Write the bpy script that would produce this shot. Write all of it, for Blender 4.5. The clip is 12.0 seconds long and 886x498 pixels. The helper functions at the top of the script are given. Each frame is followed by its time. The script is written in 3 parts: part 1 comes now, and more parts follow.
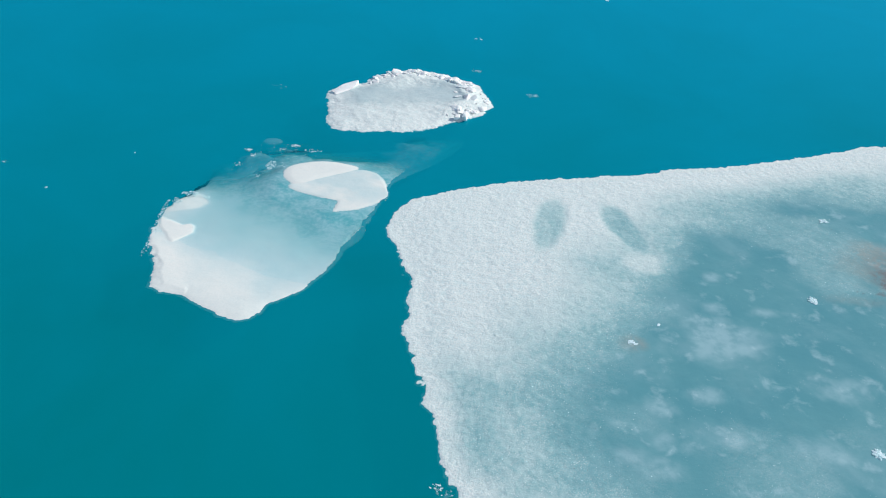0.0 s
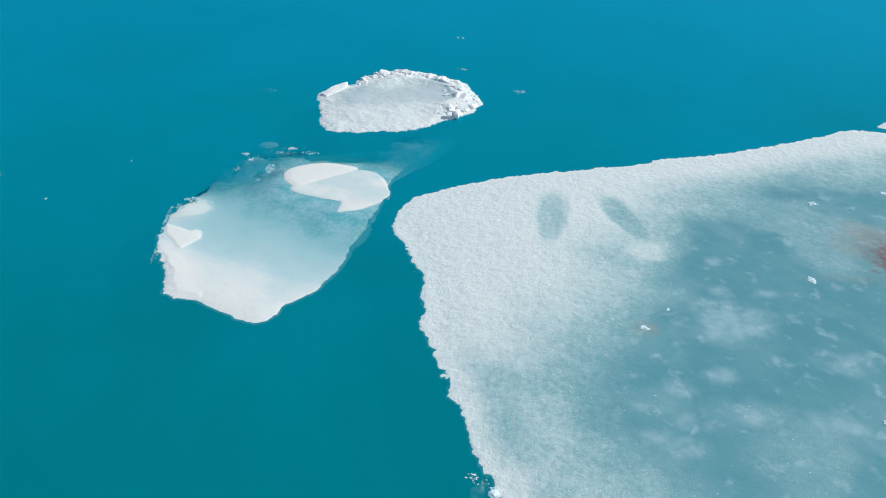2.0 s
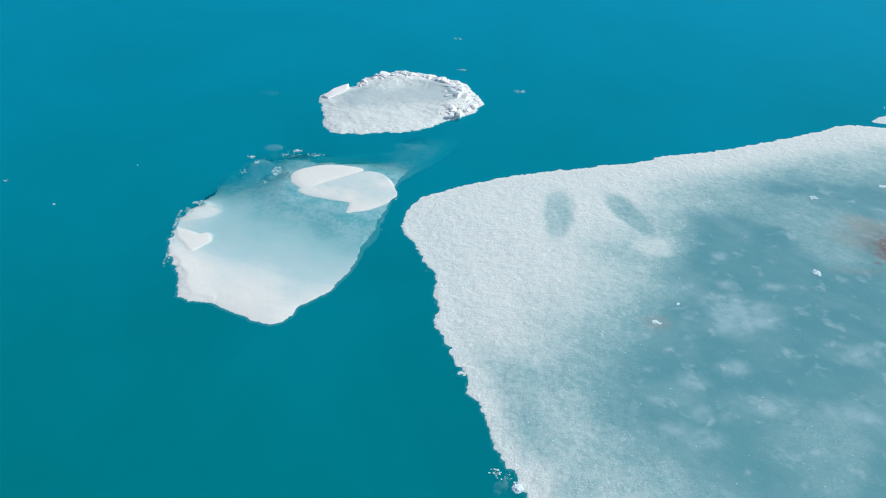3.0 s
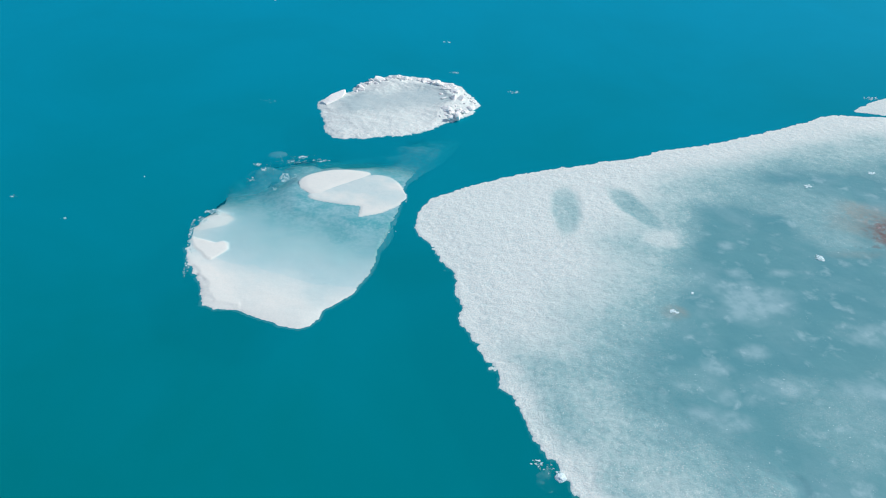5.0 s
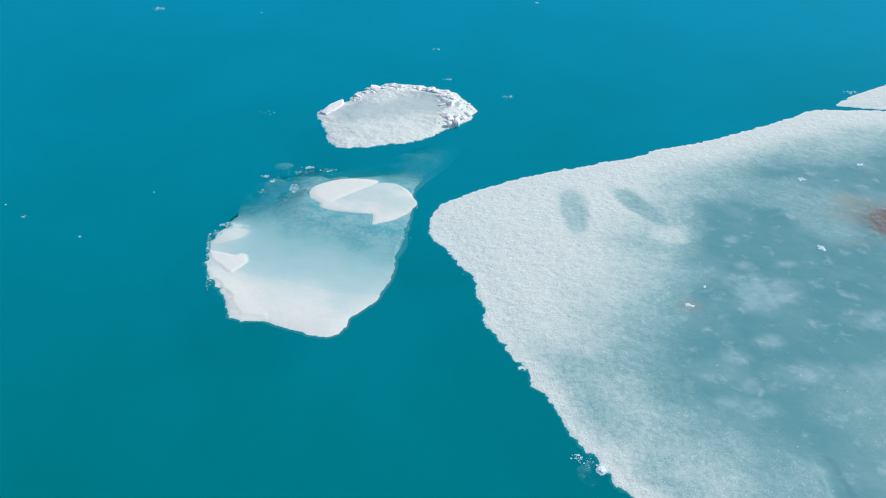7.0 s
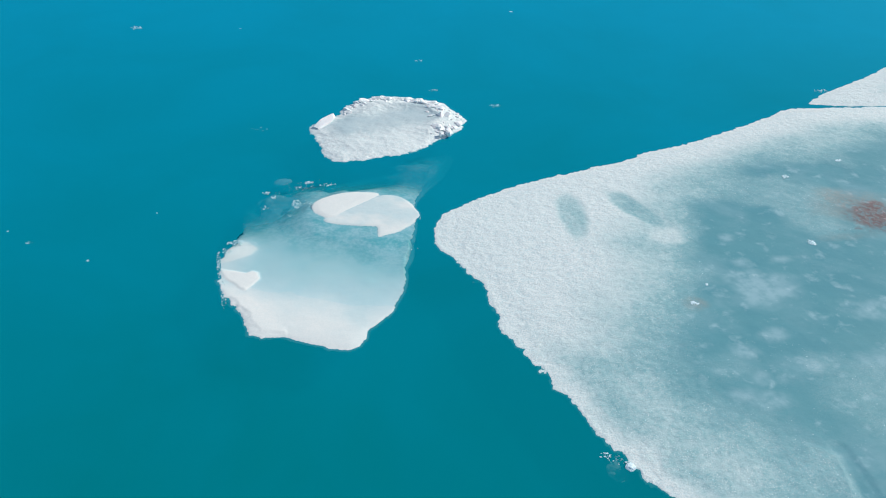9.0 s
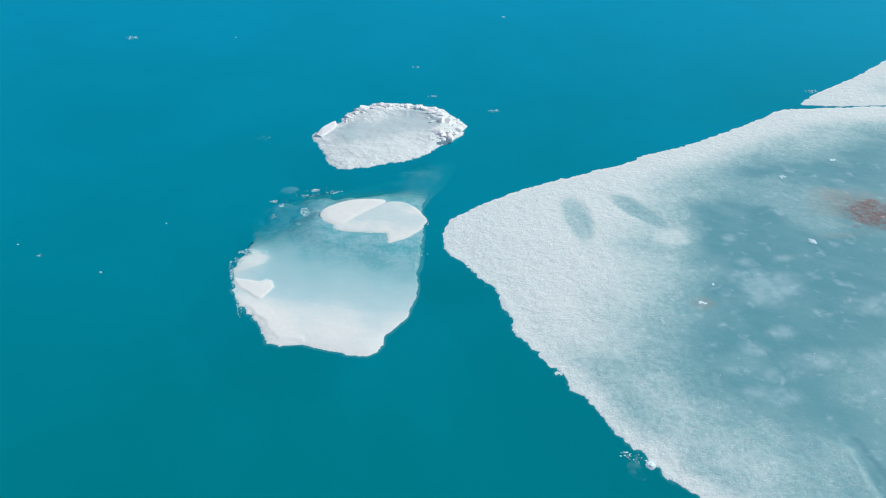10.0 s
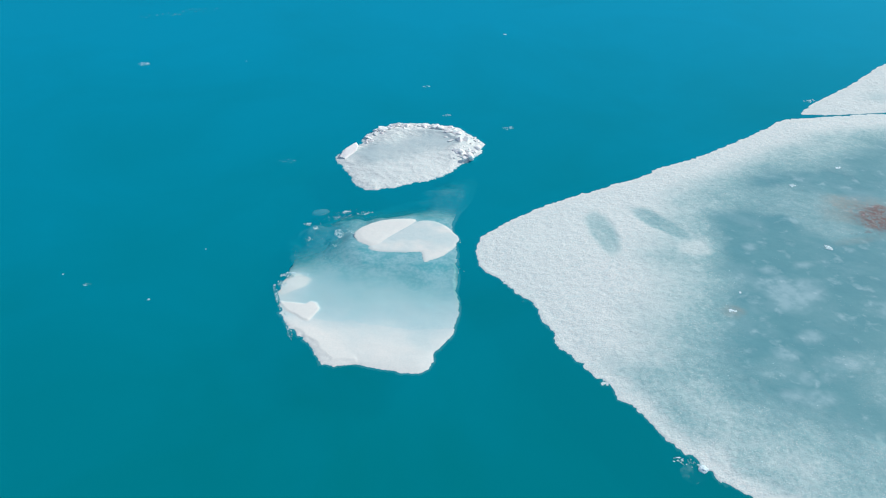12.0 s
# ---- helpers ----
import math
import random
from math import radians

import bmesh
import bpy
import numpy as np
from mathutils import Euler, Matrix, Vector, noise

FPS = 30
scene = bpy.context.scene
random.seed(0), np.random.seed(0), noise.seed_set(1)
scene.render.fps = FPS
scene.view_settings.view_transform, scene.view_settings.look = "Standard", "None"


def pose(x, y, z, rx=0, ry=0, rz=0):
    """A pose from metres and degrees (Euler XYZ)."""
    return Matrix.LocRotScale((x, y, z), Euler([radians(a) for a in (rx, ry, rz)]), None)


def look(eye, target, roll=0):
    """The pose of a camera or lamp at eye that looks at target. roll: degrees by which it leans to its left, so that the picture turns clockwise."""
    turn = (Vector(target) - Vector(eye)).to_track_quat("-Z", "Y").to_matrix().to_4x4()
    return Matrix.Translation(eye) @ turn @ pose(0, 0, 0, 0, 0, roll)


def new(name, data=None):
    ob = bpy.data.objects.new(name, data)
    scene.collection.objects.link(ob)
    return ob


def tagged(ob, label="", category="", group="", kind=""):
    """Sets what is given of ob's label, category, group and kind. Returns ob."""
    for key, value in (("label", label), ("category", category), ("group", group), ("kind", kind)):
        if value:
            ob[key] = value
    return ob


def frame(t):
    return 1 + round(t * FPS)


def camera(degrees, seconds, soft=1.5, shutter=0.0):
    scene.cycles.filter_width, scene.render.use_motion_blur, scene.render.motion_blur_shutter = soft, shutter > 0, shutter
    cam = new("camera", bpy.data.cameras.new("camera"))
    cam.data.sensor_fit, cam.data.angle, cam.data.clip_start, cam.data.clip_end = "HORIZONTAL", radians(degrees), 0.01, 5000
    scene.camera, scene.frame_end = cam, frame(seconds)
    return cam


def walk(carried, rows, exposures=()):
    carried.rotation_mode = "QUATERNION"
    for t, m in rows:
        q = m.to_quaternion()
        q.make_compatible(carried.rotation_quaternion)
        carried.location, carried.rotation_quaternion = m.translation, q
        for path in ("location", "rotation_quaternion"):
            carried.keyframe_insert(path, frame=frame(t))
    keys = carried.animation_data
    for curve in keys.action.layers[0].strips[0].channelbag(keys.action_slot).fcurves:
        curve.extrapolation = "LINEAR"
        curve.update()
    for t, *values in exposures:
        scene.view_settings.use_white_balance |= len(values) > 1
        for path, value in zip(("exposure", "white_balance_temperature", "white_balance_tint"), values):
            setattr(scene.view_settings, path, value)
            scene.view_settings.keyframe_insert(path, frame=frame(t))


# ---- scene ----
cam = camera(54.0, 12.0, soft=1.0)
PATH = [
    (0, (0.288, 0.109, 4.956), (0.314, 1.741, 3.8), 5.2),
    (0.5, (0.171, 0.085, 4.958), (0.223, 1.716, 3.802), 5.1),
    (1, (0.046, 0.047, 4.94), (0.126, 1.681, 3.789), 5.0),
    (1.5, (-0.085, 0.018, 4.924), (0.019, 1.653, 3.776), 5.0),
    (2, (-0.198, -0.007, 4.929), (-0.077, 1.628, 3.783), 4.8),
    (2.5, (-0.334, -0.035, 4.931), (-0.194, 1.6, 3.787), 4.7),
    (3, (-0.461, -0.063, 4.924), (-0.303, 1.573, 3.784), 4.6),
    (5, (-1.015, -0.142, 4.913), (-0.768, 1.493, 3.788), 4.2),
    (5.5, (-1.165, -0.161, 4.913), (-0.897, 1.474, 3.792), 4.0),
    (6, (-1.301, -0.172, 4.919), (-1.014, 1.462, 3.801), 3.9),
    (6.5, (-1.446, -0.179, 4.938), (-1.136, 1.452, 3.823), 3.8),
    (7, (-1.579, -0.188, 4.959), (-1.245, 1.442, 3.848), 3.7),
    (9, (-2.136, -0.192, 5.045), (-1.701, 1.425, 3.952), 3.3),
    (9.5, (-2.307, -0.199, 5.081), (-1.847, 1.415, 3.992), 3.2),
    (10, (-2.459, -0.189, 5.112), (-1.98, 1.421, 4.026), 3.1),
    (10.5, (-2.63, -0.182, 5.154), (-2.134, 1.427, 4.074), 3.0),
    (11, (-2.788, -0.179, 5.205), (-2.279, 1.429, 4.129), 2.8),
    (11.5, (-2.98, -0.167, 5.266), (-2.455, 1.438, 4.195), 2.7),
    (12, (-3.174, -0.183, 5.322), (-2.634, 1.421, 4.256), 2.5),
]
walk(cam, [(t, look(eye, target, roll)) for t, eye, target, roll in PATH])

# ---- world and light ----
SUN_AZ, SUN_EL = 16.0, 33.0          # degrees from +x towards +y, and above the horizon
world = bpy.data.worlds.new("sky")
scene.world = world
world.use_nodes = True
wn = world.node_tree
wn.nodes.clear()
sky = wn.nodes.new("ShaderNodeTexSky")
sky.sky_type, sky.sun_disc = "NISHITA", False
sky.sun_elevation, sky.sun_rotation = radians(SUN_EL), radians(90 - SUN_AZ)
back = wn.nodes.new("ShaderNodeBackground")
back.inputs["Strength"].default_value = 0.115
wout = wn.nodes.new("ShaderNodeOutputWorld")
wn.links.new(sky.outputs[0], back.inputs["Color"])
wn.links.new(back.outputs[0], wout.inputs["Surface"])

sun = new("sun", bpy.data.lights.new("sun", "SUN"))
sun.data.energy, sun.data.angle, sun.data.color = 3.25, radians(0.6), (1.0, 0.96, 0.885)
sa, se = radians(SUN_AZ), radians(SUN_EL)
sun.matrix_world = look((30 * math.cos(se) * math.cos(sa), 30 * math.cos(se) * math.sin(sa), 30 * math.sin(se)), (0, 0, 0))


# ---- materials ----
class Nodes:
    """A thin wrapper that keeps node code short."""

    def __init__(self, name):
        self.mat = bpy.data.materials.new(name)
        self.mat.use_nodes = True
        self.nt = self.mat.node_tree
        self.nt.nodes.clear()
        self.out = self.nt.nodes.new("ShaderNodeOutputMaterial")

    def put(self, socket, value):
        if isinstance(value, bpy.types.NodeSocket):
            self.nt.links.new(value, socket)
        else:
            socket.default_value = value

    def node(self, kind, **inputs):
        n = self.nt.nodes.new("ShaderNode" + kind)
        for key, value in inputs.items():
            self.put(n.inputs[key.replace("_", " ")], value)
        return n

    def math(self, op, a, b=0.0, clamp=False):
        n = self.nt.nodes.new("ShaderNodeMath")
        n.operation, n.use_clamp = op, clamp
        self.put(n.inputs[0], a)
        self.put(n.inputs[1], b)
        return n.outputs[0]

    def mix(self, f, a, b):
        n = self.nt.nodes.new("ShaderNodeMix")
        n.data_type = "RGBA"
        self.put(n.inputs[0], f)
        self.put(n.inputs[6], a)
        self.put(n.inputs[7], b)
        return n.outputs[2]

    def noise(self, scale, detail=3.0, rough=0.55, vec=None, distortion=0.0):
        n = self.node("TexNoise", Scale=scale, Detail=detail, Roughness=rough, Distortion=distortion)
        if vec is not None:
            self.put(n.inputs["Vector"], vec)
        return n.outputs[0]

    def ramp(self, value, lo, hi, out_lo=0.0, out_hi=1.0, smooth=True):
        n = self.nt.nodes.new("ShaderNodeMapRange")
        n.interpolation_type = "SMOOTHSTEP" if smooth else "LINEAR"
        for i, v in enumerate((value, lo, hi, out_lo, out_hi)):
            self.put(n.inputs[i], v)
        return n.outputs[0]

    def attr(self, name):
        n = self.node("Attribute")
        n.attribute_name = name
        return n.outputs["Fac"]

    def place(self):
        return self.node("NewGeometry").outputs["Position"]

    def bump(self, height, distance, strength=1.0, normal=None):
        n = self.node("Bump", Strength=strength, Distance=distance, Height=height)
        if normal is not None:
            self.put(n.inputs["Normal"], normal)
        return n.outputs[0]

    def finish(self, shader):
        self.nt.links.new(shader, self.out.inputs["Surface"])
        return self.mat


def rgb(r, g, b):
    return (r, g, b, 1.0)


def ice_material(name, white, slush, glass, water_tint, grain=1.0, cloud=1.0, speckle=1.0, depth=0.0):
    """Weathered floe ice: granular white crust, teal slush, wet glassy ice, the water's tint painted on sunken ice, and
    rusty stains, each by its own mask.
    """
    m = Nodes(name)
    at = m.place()
    wet, pale, sunk, rust, ochre = (m.attr(a) for a in ("wet", "pale", "sunk", "rust", "ochre"))
    broad = m.noise(1.1, 4, 0.6, at)
    pits = m.noise(19.0, 3, 0.6, at)
    crystal = m.noise(58.0, 4, 0.72, at)
    fine = m.noise(130.0, 2, 0.6, at)
    # crust: white grains with cool pits between them
    crust = m.mix(m.math("MULTIPLY", m.ramp(crystal, 0.58, 0.34), 0.75 * speckle), rgb(*white), rgb(white[0] * 0.66, white[1] * 0.80, white[2] * 0.84))
    crust = m.mix(m.math("MULTIPLY", m.ramp(pits, 0.50, 0.28), 0.5 * speckle), crust, rgb(white[0] * 0.72, white[1] * 0.86, white[2] * 0.89))
    crust = m.mix(m.ramp(broad, 0.35, 0.75, 0.0, 0.25), crust, rgb(white[0] * 0.90, white[1] * 0.96, white[2] * 0.98))
    # slush: water-soaked grains, white ones on top
    soaked = m.mix(m.ramp(crystal, 0.40, 0.62), rgb(slush[0] * (1 - 0.40 * speckle), slush[1] * (1 - 0.25 * speckle), slush[2] * (1 - 0.20 * speckle)),
                   rgb(*(c + (w - c) * 0.55 * speckle for c, w in zip(slush, white))))
    soaked = m.mix(m.ramp(m.noise(3.1, 4, 0.65, at), 0.36, 0.66, 0.0, 0.5), soaked, rgb(*(0.55 * c + 0.45 * g for c, g in zip(slush, glass))))
    grains = m.math("MULTIPLY", m.ramp(m.node("TexVoronoi", Vector=at, Scale=64.0).outputs["Distance"], 0.36, 0.16), m.ramp(m.noise(9.0, 3, 0.6, at), 0.40, 0.60, 0.15, 0.8))
    soaked = m.mix(m.math("MULTIPLY", grains, 1.0 * speckle), soaked, rgb(*white))
    # glassy ice: smooth, with milky clouds of trapped air and a few bright flecks painted as sparkle
    clear = m.mix(m.ramp(broad, 0.35, 0.66), rgb(*glass), rgb(glass[0] * 1.22, glass[1] * 1.08, glass[2] * 1.05))
    puff = m.ramp(m.noise(5.2, 5, 0.58, at, 0.25), 0.54, 0.76)
    wisp = m.ramp(m.noise(1.25, 4, 0.6, at, 0.4), 0.44, 0.74)
    milk = m.math("ADD", m.math("MULTIPLY", puff, 0.42 * cloud), m.math("MULTIPLY", wisp, 0.20 * cloud))
    milk = m.math("ADD", milk, m.math("MULTIPLY", pale, m.ramp(m.noise(6.5, 4, 0.6, at), 0.28, 0.60, 0.10, 0.40)), True)
    clear = m.mix(milk, clear, rgb(0.52, 0.72, 0.77))
    flecks = m.node("TexVoronoi", Vector=at, Scale=38.0).outputs["Distance"]
    sparkle = m.math("MULTIPLY", m.ramp(flecks, 0.17, 0.07), m.ramp(m.noise(5.0, 3, 0.6, at), 0.50, 0.66))
    clear = m.mix(m.math("MULTIPLY", sparkle, 0.55 * cloud), clear, rgb(0.74, 0.88, 0.90))
    speck = m.math("MULTIPLY", m.math("ADD", m.math("SUBTRACT", crystal, 0.5), m.math("MULTIPLY", m.math("SUBTRACT", pits, 0.5), 0.35)), 1.7 * speckle)
    bell = m.math("MULTIPLY", m.ramp(wet, 0.02, 0.3), m.ramp(wet, 1.0, 0.6))
    cover = m.math("ADD", wet, m.math("MULTIPLY", speck, bell), True)
    colour = m.mix(m.ramp(cover, 0.0, 0.5, 0, 1, False), crust, soaked)
    colour = m.mix(m.ramp(cover, 0.5, 1.0, 0, 1, False), colour, clear)
    # the tint of the water above sunken ice, put into the ice's colour
    mottle = m.math("ADD", m.math("MULTIPLY", m.noise(3.4, 5, 0.66, at, 0.3), 0.6), m.math("MULTIPLY", m.noise(24.0, 3, 0.65, at), 0.4))
    soft = m.mix(m.ramp(mottle, 0.38, 0.62), rgb(*(0.80 * c for c in water_tint)), rgb(*(min(0.95, c + 0.30 * (1 - c) * k) for c, k in zip(water_tint, (1.0, 0.55, 0.5)))))
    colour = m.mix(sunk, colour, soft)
    colour = m.mix(m.ramp(sunk, 1.0, 1.9), colour, rgb(0.02, 0.37, 0.44))          # far down, the water's own colour painted over the ice
    streak = m.ramp(m.noise(14.0, 4, 0.7, at, 0.6), 0.30, 0.62)
    colour = m.mix(m.math("MULTIPLY", ochre, m.ramp(streak, 0, 1, 0.35, 0.85)), colour, rgb(0.44, 0.31, 0.23))
    colour = m.mix(m.math("MULTIPLY", rust, m.ramp(streak, 0, 1, 0.30, 0.88)), colour, rgb(0.20, 0.125, 0.118))
    colour = m.mix(m.math("MULTIPLY", rust, m.ramp(m.noise(9.0, 3, 0.6, at), 0.60, 0.70, 0.0, 0.55)), colour, rgb(0.55, 0.45, 0.45))
    rough = m.ramp(cover, 0.1, 0.9, 0.75, 0.36, False)
    lumps = m.noise(10.0, 2, 0.5, at)
    height = m.math("ADD", m.math("MULTIPLY", crystal, 0.7), m.math("MULTIPLY", fine, 0.25))
    height = m.math("ADD", height, m.math("ADD", m.math("MULTIPLY", pits, 0.9), m.math("MULTIPLY", lumps, 1.5)))
    normal = m.bump(height, 0.006 * grain, m.ramp(cover, 0.3, 1.0, 1.0, 0.16, False))
    b = m.node("BsdfPrincipled", Base_Color=colour, Roughness=rough, Normal=normal, IOR=1.31)
    b.inputs["Specular IOR Level"].default_value = 0.35
    if depth:
        b.inputs["Subsurface Weight"].default_value = 0.8
        b.inputs["Subsurface Radius"].default_value = (0.9, 1.0, 1.0)
        b.inputs["Subsurface Scale"].default_value = depth
    return m.finish(b.outputs[0])


def brash_material():
    """Clear and white slivers of ice: each one part glassy, part white."""
    m = Nodes("brash_ice")
    at = m.place()
    b = m.node("BsdfPrincipled", Base_Color=rgb(0.72, 0.97, 1.0), Roughness=0.3, IOR=1.31)
    clear = m.node("BsdfTransparent", Color=rgb(0.94, 0.99, 1.0))
    each = m.node("NewGeometry").outputs["Random Per Island"]
    solid = m.math("ADD", m.math("MULTIPLY", each, 0.6), m.ramp(m.noise(60.0, 3, 0.6, at), 0.40, 0.60, 0.2, 0.6), True)
    out = m.node("MixShader", Fac=solid)
    m.put(out.inputs[1], clear.outputs[0])
    m.put(out.inputs[2], b.outputs[0])
    return m.finish(out.outputs[0])


def silt_and_sky_tone(m, at):
    """Silt colour, greener near; the sky's blue sheen far off painted in along y, in drifting swirls."""
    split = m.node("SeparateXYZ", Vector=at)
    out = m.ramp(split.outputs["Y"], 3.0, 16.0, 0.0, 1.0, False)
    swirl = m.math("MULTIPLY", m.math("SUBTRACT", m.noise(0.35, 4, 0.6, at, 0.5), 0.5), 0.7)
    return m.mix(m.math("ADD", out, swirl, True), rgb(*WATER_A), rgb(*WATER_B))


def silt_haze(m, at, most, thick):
    """The haze of the water's depth, painted into its surface: more opaque as the column under it deepens."""
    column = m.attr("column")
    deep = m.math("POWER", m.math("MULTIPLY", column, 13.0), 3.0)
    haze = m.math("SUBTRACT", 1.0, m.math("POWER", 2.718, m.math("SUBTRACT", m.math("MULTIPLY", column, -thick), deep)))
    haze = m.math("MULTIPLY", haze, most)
    silt = silt_and_sky_tone(m, at)
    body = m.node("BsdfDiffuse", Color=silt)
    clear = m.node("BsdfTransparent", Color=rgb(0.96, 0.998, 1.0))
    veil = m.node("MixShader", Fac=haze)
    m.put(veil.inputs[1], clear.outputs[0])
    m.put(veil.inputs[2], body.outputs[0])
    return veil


def water_material():
    """Milky melt-water: a glossy skin over its depth haze, which is put into the surface."""
    m = Nodes("melt_water")
    at = m.place()
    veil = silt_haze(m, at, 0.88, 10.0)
    ripple = m.math("ADD", m.noise(2.2, 3, 0.6, at, 0.4), m.math("MULTIPLY", m.noise(11.0, 2, 0.5, at), 0.25))
    normal = m.bump(ripple, 0.02, 0.12)
    gloss = m.node("BsdfGlossy", Roughness=0.12, Normal=normal, Color=rgb(0.12, 0.70, 1.0))
    facing = m.node("LayerWeight", Blend=0.5, Normal=normal).outputs["Facing"]
    shine = m.math("ADD", m.math("MULTIPLY", m.math("POWER", facing, 3.0), 0.32), 0.003)
    skin = m.node("MixShader", Fac=shine)
    m.put(skin.inputs[1], veil.outputs[0])
    m.put(skin.inputs[2], gloss.outputs[0])
    return m.finish(skin.outputs[0])


def veil_material():
    """A half-clear sheet that stands in for the haze of silty water below the surface."""
    m = Nodes("depth_haze")
    veil = m.node("MixShader", Fac=0.45)
    m.put(veil.inputs[1], m.node("BsdfTransparent", Color=rgb(0.97, 1.0, 1.0)).outputs[0])
    m.put(veil.inputs[2], m.node("BsdfDiffuse", Color=silt_and_sky_tone(m, m.place())).outputs[0])
    return m.finish(veil.outputs[0])


def murk_material():
    m = Nodes("suspended_silt")
    at = m.place()
    silt = silt_and_sky_tone(m, at)
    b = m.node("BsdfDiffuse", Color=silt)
    return m.finish(b.outputs[0])


# near and far water; the far colour carries the sky's reflected blue
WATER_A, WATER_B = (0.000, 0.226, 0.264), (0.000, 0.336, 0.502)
# teal of the water, painted on ice that lies under it
WATER_TINT = (0.13, 0.58, 0.64)
MAT_SHEET = ice_material("sheet_ice", (0.825, 0.888, 0.862), (0.355, 0.63, 0.635), (0.102, 0.328, 0.380), WATER_TINT)
MAT_DRIFT = ice_material("drift_ice", (0.885, 0.91, 0.862), (0.62, 0.79, 0.80), (0.38, 0.66, 0.69), WATER_TINT, 0.22, 0.6, 0.24)
MAT_RUBBLE = ice_material("rubble_ice", (0.90, 0.93, 0.895), (0.72, 0.79, 0.775), (0.52, 0.66, 0.68), WATER_TINT, 0.5, 0.3, 1.3)
MAT_BLOCK = ice_material("block_ice", (0.92, 0.95, 0.93), (0.78, 0.83, 0.83), (0.6, 0.7, 0.72), WATER_TINT, 0.3, 0.3, 0.3, 0.02)
MAT_CHUNK = ice_material("chunk_ice", (0.76, 0.92, 0.96), (0.6, 0.8, 0.82), (0.35, 0.62, 0.68), WATER_TINT, 0.3, 0.4, 0.3)
MAT_BRASH = brash_material()
MAT_WATER, MAT_VEIL, MAT_MURK = water_material(), veil_material(), murk_material()


# ---- numeric helpers ----
def lattice(ix, iy, seed):
    h = (ix.astype(np.int64) * 374761393 + iy.astype(np.int64) * 668265263 + seed * 974634777) & 0x7FFFFFFF
    h = ((h ^ (h >> 13)) * 1274126177) & 0x7FFFFFFF
    h = ((h ^ (h >> 16)) * 2246822519) & 0x7FFFFFFF
    return (h & 0xFFFF) / 65535.0


def value_noise(x, y, size, seed):
    """Smooth noise, -1 to 1, with lumps about size metres wide."""
    u, v = x / size, y / size
    ix, iy = np.floor(u), np.floor(v)
    fu, fv = u - ix, v - iy
    fu, fv = fu * fu * (3 - 2 * fu), fv * fv * (3 - 2 * fv)
    a, b = lattice(ix, iy, seed), lattice(ix + 1, iy, seed)
    c, d = lattice(ix, iy + 1, seed), lattice(ix + 1, iy + 1, seed)
    return 2 * (a * (1 - fu) * (1 - fv) + b * fu * (1 - fv) + c * (1 - fu) * fv + d * fu * fv) - 1


def fbm(x, y, size, seed, octaves=3, gain=0.5):
    total, amp, norm = 0.0, 1.0, 0.0
    for k in range(octaves):
        c, s = math.cos(1.1 * k), math.sin(1.1 * k)
        total = total + amp * value_noise(c * x - s * y, s * x + c * y, size / 2 ** k, seed + 17 * k)
        norm += amp
        amp *= gain
    return total / norm


def step(x, lo, hi):
    t = np.clip((x - lo) / (hi - lo), 0, 1)
    return t * t * (3 - 2 * t)


def spline(corners, per=6):
    """A closed, rounded outline through a floe's corners."""
    p = np.array(corners, float)
    a, b, c, d = np.roll(p, 1, 0), p, np.roll(p, -1, 0), np.roll(p, -2, 0)
    rows = []
    for k in range(per):
        t = k / per
        rows.append(0.5 * (2 * b + (c - a) * t + (2 * a - 5 * b + 4 * c - d) * t * t + (3 * b - a - 3 * c + d) * t ** 3))
    return np.stack(rows, 1).reshape(-1, 2)


def inside_by(x, y, line):
    """Distance to the outline: positive inside, negative outside."""
    best = np.full(x.shape, 1e9)
    odd = np.zeros(x.shape, bool)
    for (x0, y0), (x1, y1) in zip(line, np.roll(line, -1, 0)):
        ex, ey = x1 - x0, y1 - y0
        px, py = x - x0, y - y0
        t = np.clip((px * ex + py * ey) / (ex * ex + ey * ey + 1e-12), 0, 1)
        best = np.minimum(best, (px - t * ex) ** 2 + (py - t * ey) ** 2)
        if abs(ey) > 1e-9:
            odd ^= ((y0 > y) != (y1 > y)) & (x < x0 + ex * py / ey)
    return np.where(odd, 1, -1) * np.sqrt(best)


def segment(x, y, a, b):
    """Distance to the straight line between two points of the plan."""
    ex, ey = b[0] - a[0], b[1] - a[1]
    t = np.clip(((x - a[0]) * ex + (y - a[1]) * ey) / (ex * ex + ey * ey), 0, 1)
    return np.hypot(x - a[0] - t * ex, y - a[1] - t * ey)


def ragged(x, y, corners, seed, big=0.035, small=0.02, per=6):
    d = inside_by(x, y, spline(corners, per))
    return d + big * fbm(x, y, 0.30, seed, 2) + small * fbm(x, y, 0.11, seed + 5, 4, 0.75)


LEDGE = 0.016


def sides(d):
    """The ledge of ice under water outside the outline."""
    return np.maximum(-0.03, 0.4 * d)


